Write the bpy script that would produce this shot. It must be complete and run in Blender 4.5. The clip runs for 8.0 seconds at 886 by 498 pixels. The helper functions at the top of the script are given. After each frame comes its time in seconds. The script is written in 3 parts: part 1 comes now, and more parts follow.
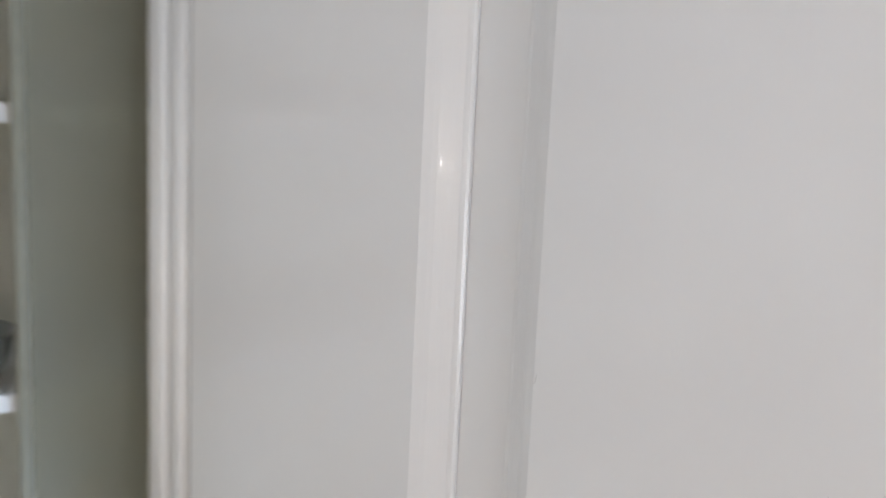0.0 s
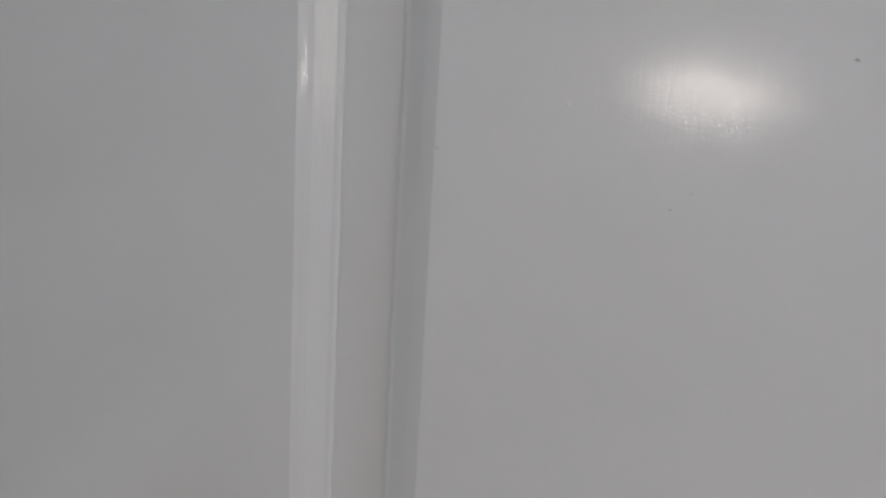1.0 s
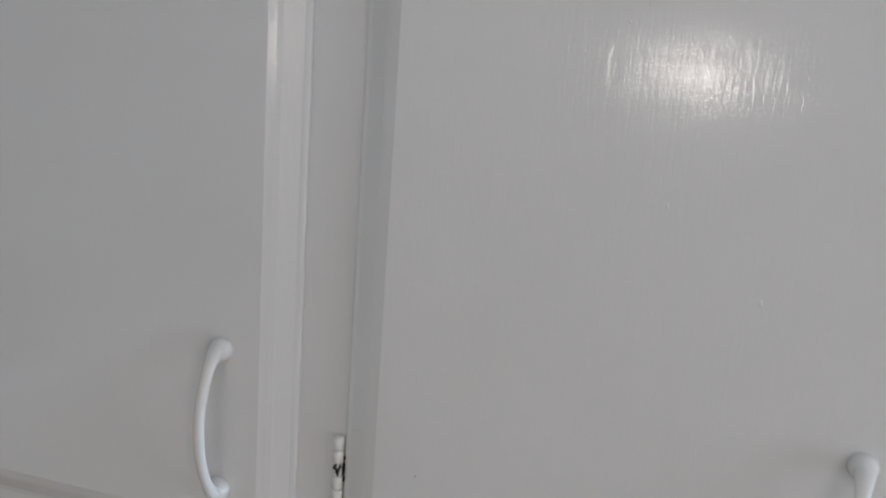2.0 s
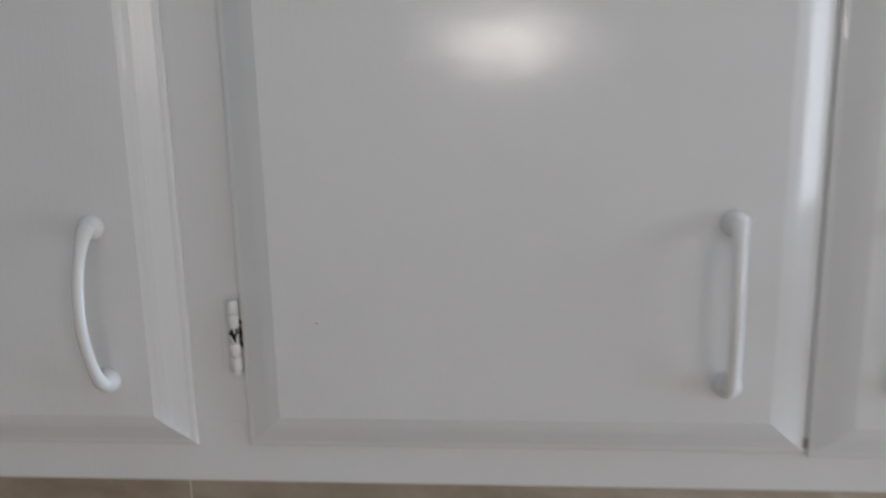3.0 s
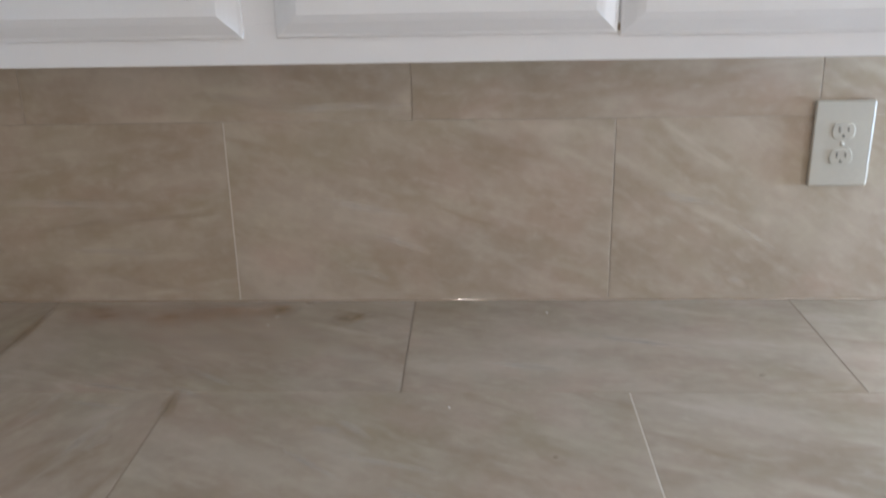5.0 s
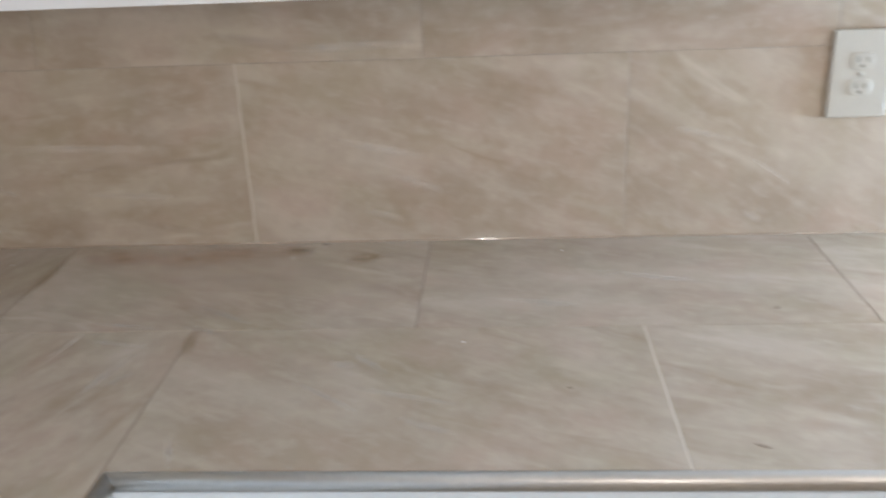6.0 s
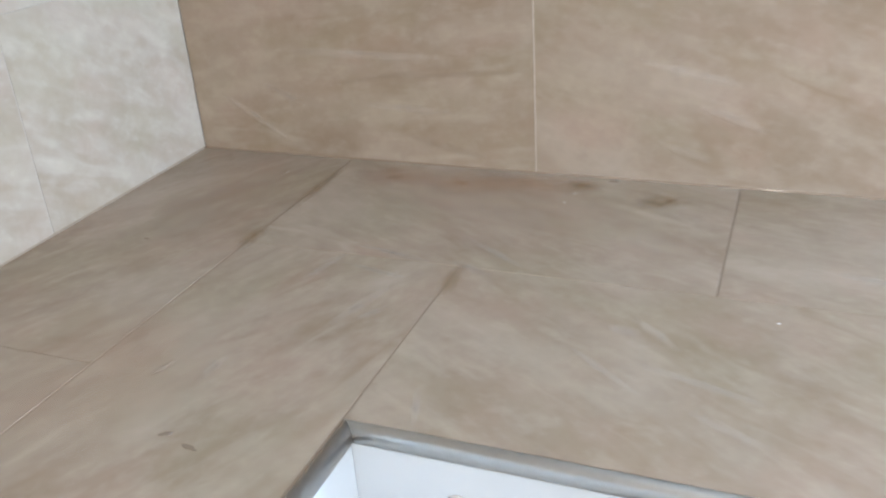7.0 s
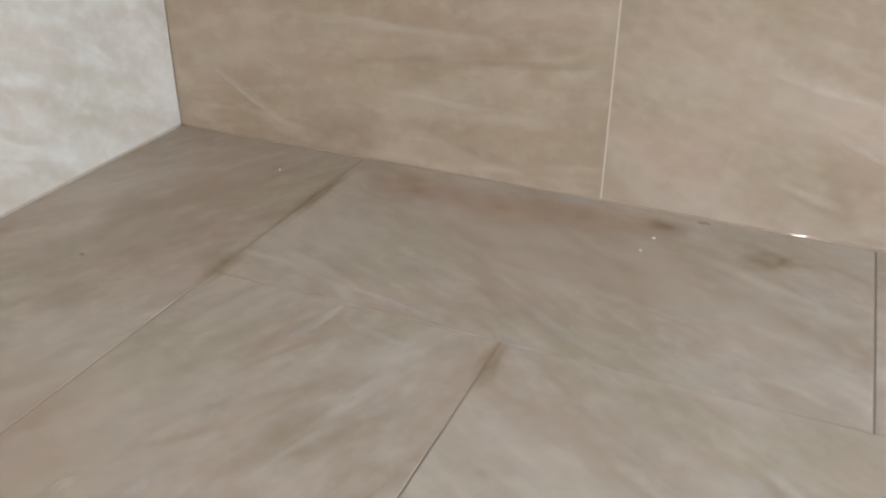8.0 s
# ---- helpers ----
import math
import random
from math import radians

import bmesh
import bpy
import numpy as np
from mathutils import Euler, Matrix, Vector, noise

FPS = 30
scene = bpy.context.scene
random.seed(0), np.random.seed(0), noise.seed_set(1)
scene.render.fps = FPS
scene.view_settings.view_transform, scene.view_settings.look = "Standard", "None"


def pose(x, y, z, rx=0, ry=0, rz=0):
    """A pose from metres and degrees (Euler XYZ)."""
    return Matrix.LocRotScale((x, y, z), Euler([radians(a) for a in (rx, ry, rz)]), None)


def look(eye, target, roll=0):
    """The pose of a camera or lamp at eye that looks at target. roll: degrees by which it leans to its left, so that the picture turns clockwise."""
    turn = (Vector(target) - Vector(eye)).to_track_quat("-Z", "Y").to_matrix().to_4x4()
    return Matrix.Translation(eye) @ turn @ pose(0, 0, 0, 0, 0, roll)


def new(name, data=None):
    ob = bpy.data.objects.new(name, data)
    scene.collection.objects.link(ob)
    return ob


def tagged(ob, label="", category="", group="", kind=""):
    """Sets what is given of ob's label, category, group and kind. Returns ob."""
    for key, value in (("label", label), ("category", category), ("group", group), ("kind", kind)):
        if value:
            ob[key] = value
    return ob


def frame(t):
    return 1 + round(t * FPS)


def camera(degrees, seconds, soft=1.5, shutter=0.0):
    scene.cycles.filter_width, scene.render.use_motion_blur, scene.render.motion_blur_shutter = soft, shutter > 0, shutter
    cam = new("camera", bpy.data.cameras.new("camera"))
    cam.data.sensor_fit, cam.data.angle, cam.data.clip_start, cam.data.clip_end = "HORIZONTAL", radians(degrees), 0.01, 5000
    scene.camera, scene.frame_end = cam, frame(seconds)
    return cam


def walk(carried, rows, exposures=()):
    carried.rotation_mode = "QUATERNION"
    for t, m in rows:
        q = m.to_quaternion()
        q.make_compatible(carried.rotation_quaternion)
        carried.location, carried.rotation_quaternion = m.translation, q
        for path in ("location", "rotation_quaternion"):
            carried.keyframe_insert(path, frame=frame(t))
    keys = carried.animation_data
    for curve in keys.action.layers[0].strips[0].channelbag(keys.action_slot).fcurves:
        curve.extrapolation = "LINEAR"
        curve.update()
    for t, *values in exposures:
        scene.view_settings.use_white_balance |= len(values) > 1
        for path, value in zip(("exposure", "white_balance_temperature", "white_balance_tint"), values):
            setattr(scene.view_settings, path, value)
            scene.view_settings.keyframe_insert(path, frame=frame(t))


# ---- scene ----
cam = camera(52.9, 8.0, soft=2.0, shutter=0.4)

PATH = [
    (0, (1.061, -0.6, 1.957), (-0.376, 0.76, 1.663), 2.7),
    (0.2, (1.007, -0.762, 1.94), (0.144, 1.004, 1.573), 2.9),
    (0.5, (0.944, -0.762, 1.905), (0.391, 1.112, 1.475), 2.4),
    (0.8, (0.912, -0.78, 1.895), (0.39, 1.096, 1.44), 3.6),
    (1, (0.928, -0.789, 1.888), (0.384, 1.081, 1.43), 3.4),
    (1.2, (0.964, -0.799, 1.867), (0.403, 1.068, 1.422), 4.6),
    (2.3, (0.962, -0.824, 1.743), (0.483, 1.059, 1.266), 3.5),
    (2.4, (0.932, -0.82, 1.73), (0.564, 1.088, 1.256), 2.8),
    (2.5, (0.925, -0.813, 1.718), (0.636, 1.11, 1.25), 2.2),
    (2.9, (0.925, -0.831, 1.665), (0.743, 1.108, 1.209), -0.7),
    (3, (0.937, -0.856, 1.661), (0.776, 1.083, 1.201), -1.3),
    (3.5, (1.066, -1.066, 1.637), (0.798, 0.872, 1.221), 0.7),
    (4, (1.073, -1.207, 1.645), (0.806, 0.733, 1.24), 0.4),
    (4.5, (0.996, -1.306, 1.551), (0.868, 0.627, 1.055), -0.1),
    (4.7, (0.974, -1.326, 1.5), (0.873, 0.59, 0.934), -0.5),
    (5.8, (1.003, -1.366, 1.449), (0.943, 0.479, 0.68), -2.1),
    (6, (0.987, -1.355, 1.449), (0.861, 0.493, 0.693), -2.5),
    (6.2, (0.987, -1.328, 1.437), (0.631, 0.502, 0.713), -3.5),
    (6.3, (0.993, -1.312, 1.433), (0.516, 0.494, 0.717), -3.9),
    (6.5, (0.989, -1.295, 1.43), (0.416, 0.468, 0.678), -4.0),
    (7, (0.931, -1.192, 1.398), (0.231, 0.463, 0.52), -4.1),
    (7.5, (0.829, -1.037, 1.364), (0.153, 0.603, 0.442), -2.9),
    (8, (0.782, -0.916, 1.347), (0.092, 0.699, 0.39), 0.5),
]
walk(cam, [(t, look(eye, target, roll)) for t, eye, target, roll in PATH],
     exposures=[(0, -0.84, 7050, 14), (0.5, -1.26, 6850, 13), (1.0, -1.52, 6800, 13), (2.5, -1.44, 6770, 12), (3.0, -1.51, 6740, 12), (4.0, -1.36, 6640, 11), (4.7, -1.16, 6720, 13), (5.8, -0.44, 6700, 14), (6.1, -0.44, 6680, 13), (6.5, -0.12, 6580, 13), (7.0, -0.06, 6540, 12), (7.5, -0.05, 6700, 12), (8.0, -0.06, 6740, 12)])

# ---- light ----
world = bpy.data.worlds.new("sky")
scene.world = world
world.use_nodes = True
wn = world.node_tree
sky = wn.nodes.new("ShaderNodeTexSky")
sky.sky_type = "NISHITA"
sky.sun_disc = False
sky.sun_elevation, sky.sun_rotation = radians(48), radians(100)
wn.links.new(sky.outputs[0], wn.nodes["Background"].inputs[0])
wn.nodes["Background"].inputs[1].default_value = 0.08

sun = new("sun", bpy.data.lights.new("sun", "SUN"))
sun.data.energy, sun.data.angle, sun.data.color = 0.8, radians(12), (1.0, 0.95, 0.88)
sun.matrix_world = look((6, 2, 6), (3.0, -1.0, 0.0))


def rect_lamp(name, eye, target, width, height, watts, colour):
    """A rectangular area lamp: the sky's light at a window, and added fill."""
    ob = new(name, bpy.data.lights.new(name, "AREA"))
    ob.data.shape, ob.data.size, ob.data.size_y = "RECTANGLE", width, height
    ob.data.energy, ob.data.color = watts, colour
    ob.matrix_world = look(eye, target)
    return ob


RIGHT, REAR, TOP = 2.75, -5.64, 2.44
# Added low lamp that brightens the side wall splashback; its window is made up.
rect_lamp("fill_right", (RIGHT - 0.02, -0.14, 1.06), (0, -0.16, 1.10), 0.24, 0.22, 60, (0.62, 0.95, 1.38))
rect_lamp("daylight_front", (RIGHT - 0.02, -0.86, 1.50), (0, -0.60, 1.35), 0.46, 0.56, 15, (0.84, 0.96, 1.12))
# Added fill for the whole room; no window is known there.
rect_lamp("fill_side", (RIGHT - 0.02, -3.1, 1.88), (0, -3.1, 1.76), 1.36, 0.8, 34, (1.07, 0.96, 0.87))
rect_lamp("daylight_back", (2.13, 0.028, 1.51), (2.13, -3, 1.51), 0.72, 0.88, 6, (0.86, 0.955, 1.10))
# Stands in for the phone's torch: a fixed lamp makes the door glare.
rect_lamp("torch_stand_in", (0.885, REAR + 0.02, 1.65), (0.885, 0, 1.65), 0.14, 0.13, 29, (1.02, 0.965, 0.92))


# ---- materials ----
def material(name):
    m = bpy.data.materials.new(name)
    m.use_nodes = True
    return m, m.node_tree.nodes, m.node_tree.links, m.node_tree.nodes["Principled BSDF"]


def coords(nodes, links, scale, spread=0.0):
    """Object coordinates, scaled, and shifted from piece to piece by spread."""
    tc, mp = nodes.new("ShaderNodeTexCoord"), nodes.new("ShaderNodeMapping")
    mp.inputs["Scale"].default_value = scale
    if spread:
        info, mul, add = nodes.new("ShaderNodeObjectInfo"), nodes.new("ShaderNodeMath"), nodes.new("ShaderNodeVectorMath")
        mul.operation, mul.inputs[1].default_value = "MULTIPLY", spread
        links.new(info.outputs["Random"], mul.inputs[0])
        links.new(tc.outputs["Object"], add.inputs[0])
        links.new(mul.outputs[0], add.inputs[1])
        links.new(add.outputs[0], mp.inputs["Vector"])
    else:
        links.new(tc.outputs["Object"], mp.inputs["Vector"])
    return mp.outputs[0]


def noise_at(nodes, links, vector, scale, detail=3.0, rough=0.55, distort=0.0):
    n = nodes.new("ShaderNodeTexNoise")
    n.inputs["Scale"].default_value, n.inputs["Detail"].default_value = scale, detail
    n.inputs["Roughness"].default_value, n.inputs["Distortion"].default_value = rough, distort
    links.new(vector, n.inputs["Vector"])
    return n.outputs["Fac"]


def ramp(nodes, links, fac, stops, easing="LINEAR"):
    r = nodes.new("ShaderNodeValToRGB")
    r.color_ramp.interpolation = easing
    while len(r.color_ramp.elements) < len(stops):
        r.color_ramp.elements.new(0.5)
    for e, (p, c) in zip(r.color_ramp.elements, stops):
        e.position, e.color = p, (*c, 1) if len(c) == 3 else c
    links.new(fac, r.inputs[0])
    return r.outputs[0]


def blend(nodes, links, fac, a, b, how="MIX"):
    m = nodes.new("ShaderNodeMix")
    m.data_type, m.blend_type = "RGBA", how
    if isinstance(fac, float):
        m.inputs[0].default_value = fac
    else:
        links.new(fac, m.inputs[0])
    for slot, v in ((6, a), (7, b)):
        if isinstance(v, tuple):
            m.inputs[slot].default_value = (*v, 1)
        else:
            links.new(v, m.inputs[slot])
    return m.outputs[2]


def bumped(nodes, links, shader, height, strength, distance, under=None):
    b = nodes.new("ShaderNodeBump")
    b.inputs["Strength"].default_value, b.inputs["Distance"].default_value = strength, distance
    links.new(height, b.inputs["Height"])
    if under:
        links.new(under, b.inputs["Normal"])
    links.new(b.outputs[0], shader.inputs["Normal"])
    return b.outputs[0]


def brushed_paint(name, colour, rough=0.112, along=(1.0, 1.0, 0.10)):
    """Gloss paint laid on with a brush: fine upright ridges, sags and a few specks."""
    m, n, l, s = material(name)
    v, even = coords(n, l, along), coords(n, l, (1, 1, 1))
    fine, broad = noise_at(n, l, v, 420, 2.5, 0.6), noise_at(n, l, v, 90, 2.0)
    sag = noise_at(n, l, even, 7, 3.0)
    pimple = noise_at(n, l, even, 560, 1.5)
    tone = ramp(n, l, sag, [(0.3, tuple(c * 0.975 for c in colour)), (0.7, colour)])
    speck = ramp(n, l, noise_at(n, l, even, 95, 1.0), [(0.125, (1, 1, 1)), (0.14, (0, 0, 0))])
    l.new(blend(n, l, speck, tone, tuple(c * 0.62 for c in colour)), s.inputs["Base Color"])
    s.inputs["Roughness"].default_value = max(0.42, rough)
    s.inputs["Coat Weight"].default_value, s.inputs["Coat Roughness"].default_value = 0.75, rough
    first = bumped(n, l, s, sag, 0.10, 0.004)
    second = bumped(n, l, s, broad, 0.07, 0.0006, first)
    third = bumped(n, l, s, fine, 0.52, 0.00028, second)
    last = bumped(n, l, s, pimple, 0.38, 0.00012, third)
    l.new(last, s.inputs["Coat Normal"])
    return m


def stone_tile(name, tint=(1.0, 1.0, 1.0)):
    """Beige porcelain printed like sandstone: soft clouds, streaks and broken veins along each tile's own grain."""
    m, n, l, s = material(name)
    v = coords(n, l, (1, 1, 1), 13.0)

    def laid(along, across):
        mp = n.new("ShaderNodeMapping")
        mp.inputs["Scale"].default_value = (along, across, 1.0)
        l.new(v, mp.inputs["Vector"])
        return mp.outputs[0]

    def t(r, g, b):
        return (r * tint[0], g * tint[1], b * tint[2])

    lay, streak, loose = laid(1.0, 1.8), laid(0.8, 2.9), laid(1.0, 1.25)
    cloud = ramp(n, l, noise_at(n, l, lay, 4.2, 3.5, 0.55, 0.25), [(0.28, t(0.312, 0.250, 0.190)), (0.45, t(0.360, 0.298, 0.236)), (0.57, t(0.398, 0.338, 0.276)), (0.74, t(0.458, 0.404, 0.344))], "EASE")
    pink = ramp(n, l, noise_at(n, l, loose, 7.0, 2.5, 0.5, 0.2), [(0.40, (0, 0, 0)), (0.70, (0.62, 0.62, 0.62))], "EASE")
    col = blend(n, l, pink, cloud, t(0.424, 0.326, 0.268))
    olive = ramp(n, l, noise_at(n, l, lay, 5.4, 2.5, 0.5, 0.2), [(0.42, (0, 0, 0)), (0.70, (0.58, 0.58, 0.58))], "EASE")
    col = blend(n, l, olive, col, t(0.350, 0.308, 0.222))
    pale, tan, brown = t(0.530, 0.480, 0.420), t(0.300, 0.228, 0.162), t(0.272, 0.198, 0.128)
    for where, scale, lo, hi, amount, shade in ((streak, 3.0, 0.46, 0.80, 0.36, pale), (streak, 7.5, 0.48, 0.80, 0.36, pale), (streak, 4.6, 0.50, 0.82, 0.36, tan), (lay, 8.0, 0.52, 0.84, 0.34, brown), (loose, 13.0, 0.46, 0.80, 0.36, pale), (streak, 15.0, 0.48, 0.80, 0.28, pale), (lay, 26.0, 0.48, 0.80, 0.34, pale), (loose, 22.0, 0.50, 0.82, 0.28, tan), (loose, 45.0, 0.48, 0.80, 0.20, pale)):
        mask = ramp(n, l, noise_at(n, l, where, scale, 3.5, 0.55, 0.3), [(lo, (0, 0, 0)), (hi, (amount,) * 3)], "EASE")
        col = blend(n, l, mask, col, shade)
    # thin pale and brown veins that come and go
    for scale, shade, amount in ((2.2, pale, 0.55), (3.0, brown, 0.30)):
        line = ramp(n, l, noise_at(n, l, streak, scale, 3.0, 0.5, 0.3), [(0.465, (0, 0, 0)), (0.5, (amount,) * 3), (0.535, (0, 0, 0))], "EASE")
        some = ramp(n, l, noise_at(n, l, lay, scale * 2.1, 2.0), [(0.50, (0, 0, 0)), (0.68, (1, 1, 1))], "EASE")
        col = blend(n, l, blend(n, l, 1.0, line, some, "MULTIPLY"), col, shade)
    grain = noise_at(n, l, v, 70, 1.0)
    col = blend(n, l, 0.05, col, ramp(n, l, grain, [(0.3, t(0.2, 0.16, 0.12)), (0.7, t(0.55, 0.5, 0.44))]))
    l.new(col, s.inputs["Base Color"])
    s.inputs["Specular IOR Level"].default_value = 0.30
    s.inputs["Roughness"].default_value = 0.40
    return m


def plain(name, colour, rough=0.6, metal=0.0, grain=60.0, relief=0.0003, vary=0.12):
    m, n, l, s = material(name)
    f = noise_at(n, l, coords(n, l, (1, 1, 1)), grain, 4.0)
    l.new(ramp(n, l, f, [(0.3, tuple(c * (1 - vary) for c in colour)), (0.7, colour)]), s.inputs["Base Color"])
    s.inputs["Roughness"].default_value, s.inputs["Metallic"].default_value = rough, metal
    bumped(n, l, s, f, 0.4, relief)
    return m


PAINT = brushed_paint("white_gloss_paint", (0.80, 0.80, 0.80))
PAINT_FLAT = brushed_paint("white_satin_paint", (0.80, 0.795, 0.785), 0.38)
# White for the base fronts, with cool daylight put into its blue.
COOL_LIT = brushed_paint("cool_lit_white", (0.72, 0.80, 0.86), 0.25)
HANDLE = plain("white_enamel", (0.85, 0.83, 0.805), 0.22, 0.0, 40, 0.0002, 0.04)
STONE = stone_tile("beige_stone_tile", (1.0, 0.945, 0.875))
GROUT = plain("sand_grout", (0.43, 0.36, 0.285), 0.8, 0.0, 300)
# Pale colour for strips that imitate tile edges catching the light.
EDGE_GLEAM = plain("lit_edge_gleam", (0.64, 0.57, 0.48), 0.7, 0.0, 200)
GROUT_DARK = plain("brown_grout", (0.30, 0.232, 0.17), 0.75, 0.0, 300)
CAULK = plain("brown_caulk", (0.33, 0.25, 0.18), 0.045, 0.0, 60, 0.00001)
CAULK.node_tree.nodes["Principled BSDF"].inputs["IOR"].default_value = 1.6
STEEL = plain("satin_aluminium", (0.53, 0.515, 0.485), 0.34, 1.0, 90, 0.0002, 0.1)
DARK = plain("bare_hinge_metal", (0.025, 0.025, 0.028), 0.45, 0.6, 300)
IVORY = plain("ivory_plastic", (0.46, 0.42, 0.345), 0.35, 0.0, 120, 0.0001, 0.04)
IVORY_DARK = plain("slot_shadow", (0.15, 0.14, 0.12), 0.6)
WALL = plain("white_wall_paint", (0.87, 0.865, 0.845), 0.7, 0.0, 120, 0.0008, 0.05)
FLOOR = stone_tile("floor_tile", (0.9, 0.88, 0.85))
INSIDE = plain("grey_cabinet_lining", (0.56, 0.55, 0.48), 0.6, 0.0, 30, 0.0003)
BOWL = plain("grey_glazed_ware", (0.16, 0.16, 0.14), 0.3)
BEAD = plain("white_bead_paint", (0.92, 0.92, 0.92), 0.3, 0.0, 40, 0.0002, 0.03)
SPECK = plain("grey_speck", (0.38, 0.37, 0.36), 0.6)
RUSTY = plain("rusty_paint_chip", (0.22, 0.15, 0.08), 0.8)
EDGE = plain("frosted_glass_edge", (0.24, 0.235, 0.18), 0.5)
GLASS, gn, gl, gs = material("smoked_glass")
gs.inputs["Base Color"].default_value = (0.60, 0.60, 0.50, 1)
gs.inputs["Transmission Weight"].default_value, gs.inputs["Roughness"].default_value, gs.inputs["IOR"].default_value = 0.84, 0.5, 1.45


# ---- making meshes ----
def mesh_object(name, bm, mat, parent=None, label="", smooth=False):
    bmesh.ops.recalc_face_normals(bm, faces=bm.faces)
    me = bpy.data.meshes.new(name)
    bm.to_mesh(me)
    bm.free()
    for p in me.polygons:
        p.use_smooth = smooth
    me.materials.append(mat)
    ob = new(name, me)
    if parent:
        ob.parent = parent
    return tagged(ob, label) if label else ob


def part(name, bm, mat, parent, label="", smooth=False):
    return mesh_object(name, bm, mat, parent, label, smooth)


def box(bm, lo, hi, bevel=0.0, segments=2):
    r = bmesh.ops.create_cube(bm, size=1.0, matrix=Matrix.Translation([(a + b) / 2 for a, b in zip(lo, hi)]) @ Matrix.Diagonal([b - a for a, b in zip(lo, hi)] + [1]))
    if bevel:
        edges = list({e for v in r["verts"] for e in v.link_edges})
        bmesh.ops.bevel(bm, geom=edges, offset=bevel, segments=segments, affect="EDGES", profile=0.5)
    return bm


def boxes(*pairs, bevel=0.0):
    bm = bmesh.new()
    for lo, hi in pairs:
        box(bm, lo, hi, bevel)
    return bm


def empty(name, at=(0, 0, 0), **tags):
    ob = new(name)
    ob.location = at
    return tagged(ob, **tags)


def rings(bm, loops, close=True):
    """A skin over loops of points; the ends are closed."""
    rows = [[bm.verts.new(p) for p in loop] for loop in loops]
    n = len(rows[0])
    for a, b in zip(rows, rows[1:]):
        for i in range(n):
            bm.faces.new((a[i], a[(i + 1) % n], b[(i + 1) % n], b[i]))
    if close:
        bm.faces.new(rows[0][::-1])
        bm.faces.new(rows[-1])
    return bm


def tube(bm, points, radii, around=12, flat=1.0):
    """A round bar along points, of the given radii."""
    pts = [Vector(p) for p in points]
    loops = []
    for i, p in enumerate(pts):
        d = (pts[min(i + 1, len(pts) - 1)] - pts[max(i - 1, 0)]).normalized()
        side = Vector((1, 0, 0))
        up = d.cross(side).normalized()
        loops.append([p + radii[i] * (math.cos(a) * side * flat + math.sin(a) * up) for a in (2 * math.pi * k / around for k in range(around))])
    return rings(bm, loops)


# ---- the room ----
wall_north = empty("wall_north", label="back kitchen wall with beige stone tile splashback", category="wall", kind="structure")
WX0, WX1, WZ0, WZ1 = 1.70, 2.50, 1.06, 1.96
part("wall", boxes(((-0.15, 0.010, 0), (WX0, 0.15, TOP)), ((WX1, 0.010, 0), (RIGHT + 0.15, 0.15, TOP)), ((WX0, 0.010, 0), (WX1, 0.15, WZ0)), ((WX0, 0.010, WZ1), (WX1, 0.15, TOP))), WALL, wall_north)
wall_west = empty("wall_west", label="side kitchen wall with beige stone tile splashback", category="wall", kind="structure")
part("wall", boxes(((-0.15, REAR, 0), (-0.010, 0.010, TOP))), WALL, wall_west)


def holed(axis, near, far, lo, hi, holes):
    """A wall between lo and hi along the other axis, with openings (from, to, sill, head)."""
    bm = bmesh.new()
    at = lo

    def slab(a, b, z0, z1):
        box(bm, *(((near, a, z0), (far, b, z1)) if axis == "x" else ((a, near, z0), (b, far, z1))))

    for a, b, z0, z1 in holes:
        slab(at, a, 0, TOP)
        slab(a, b, 0, z0)
        slab(a, b, z1, TOP)
        at = b
    slab(at, hi, 0, TOP)
    return bm


# Unseen openings: the middle one for the inferred window, the others for added lamps.
tagged(mesh_object("wall_east", holed("x", RIGHT, RIGHT + 0.15, REAR, 0.010, [(-3.8, -2.4, 1.10, 2.30), (-1.14, -0.60, 1.17, 1.83), (-0.28, -0.01, 0.93, 1.18)]), WALL), "white painted side wall with openings for a window and added lamps", "wall", kind="structure")
# The rear opening is made up, cut behind the torch lamp.
tagged(mesh_object("wall_south", holed("y", REAR - 0.15, REAR, -0.15, RIGHT + 0.15, [(0.80, 0.97, 1.57, 1.73)]), WALL), "white painted rear wall with an opening added behind the torch lamp", "wall", kind="structure")
tagged(mesh_object("floor", boxes(((-0.15, REAR - 0.15, -0.1), (RIGHT + 0.15, 0.15, 0))), FLOOR), "beige tiled kitchen floor", "floor", kind="structure")
tagged(mesh_object("ceiling", boxes(((-0.15, REAR - 0.15, TOP), (RIGHT + 0.15, 0.15, TOP + 0.1))), WALL), "plain white painted ceiling", "ceiling", kind="structure")

# ---- the upper cabinets ----
FRAME_Y, DOOR_Y, LOW, HIGH = -0.2275, -0.243, 1.3240, 2.21


def cabinet_door(x0, x1, z0, z1, name="cabinet_door"):
    """A slab door whose face falls away in a wide bevel to a small rounded lip."""
    bm = bmesh.new()

    def loop(inset, y):
        a, b, c, d = x0 + inset, x1 - inset, z0 + inset, z1 - inset
        return [(a, y, c), (b, y, c), (b, y, d), (a, y, d)]

    rings(bm, [loop(0, FRAME_Y - 0.0005), loop(0, -0.2303), loop(0.0010, -0.2318), loop(0.003, -0.2325), loop(0.0048, -0.2328), loop(0.0182, -0.2397), loop(0.0220, -0.2411), loop(0.0252, -0.2420), loop(0.0272, -0.2426), loop(0.0284, DOOR_Y)])
    return bm


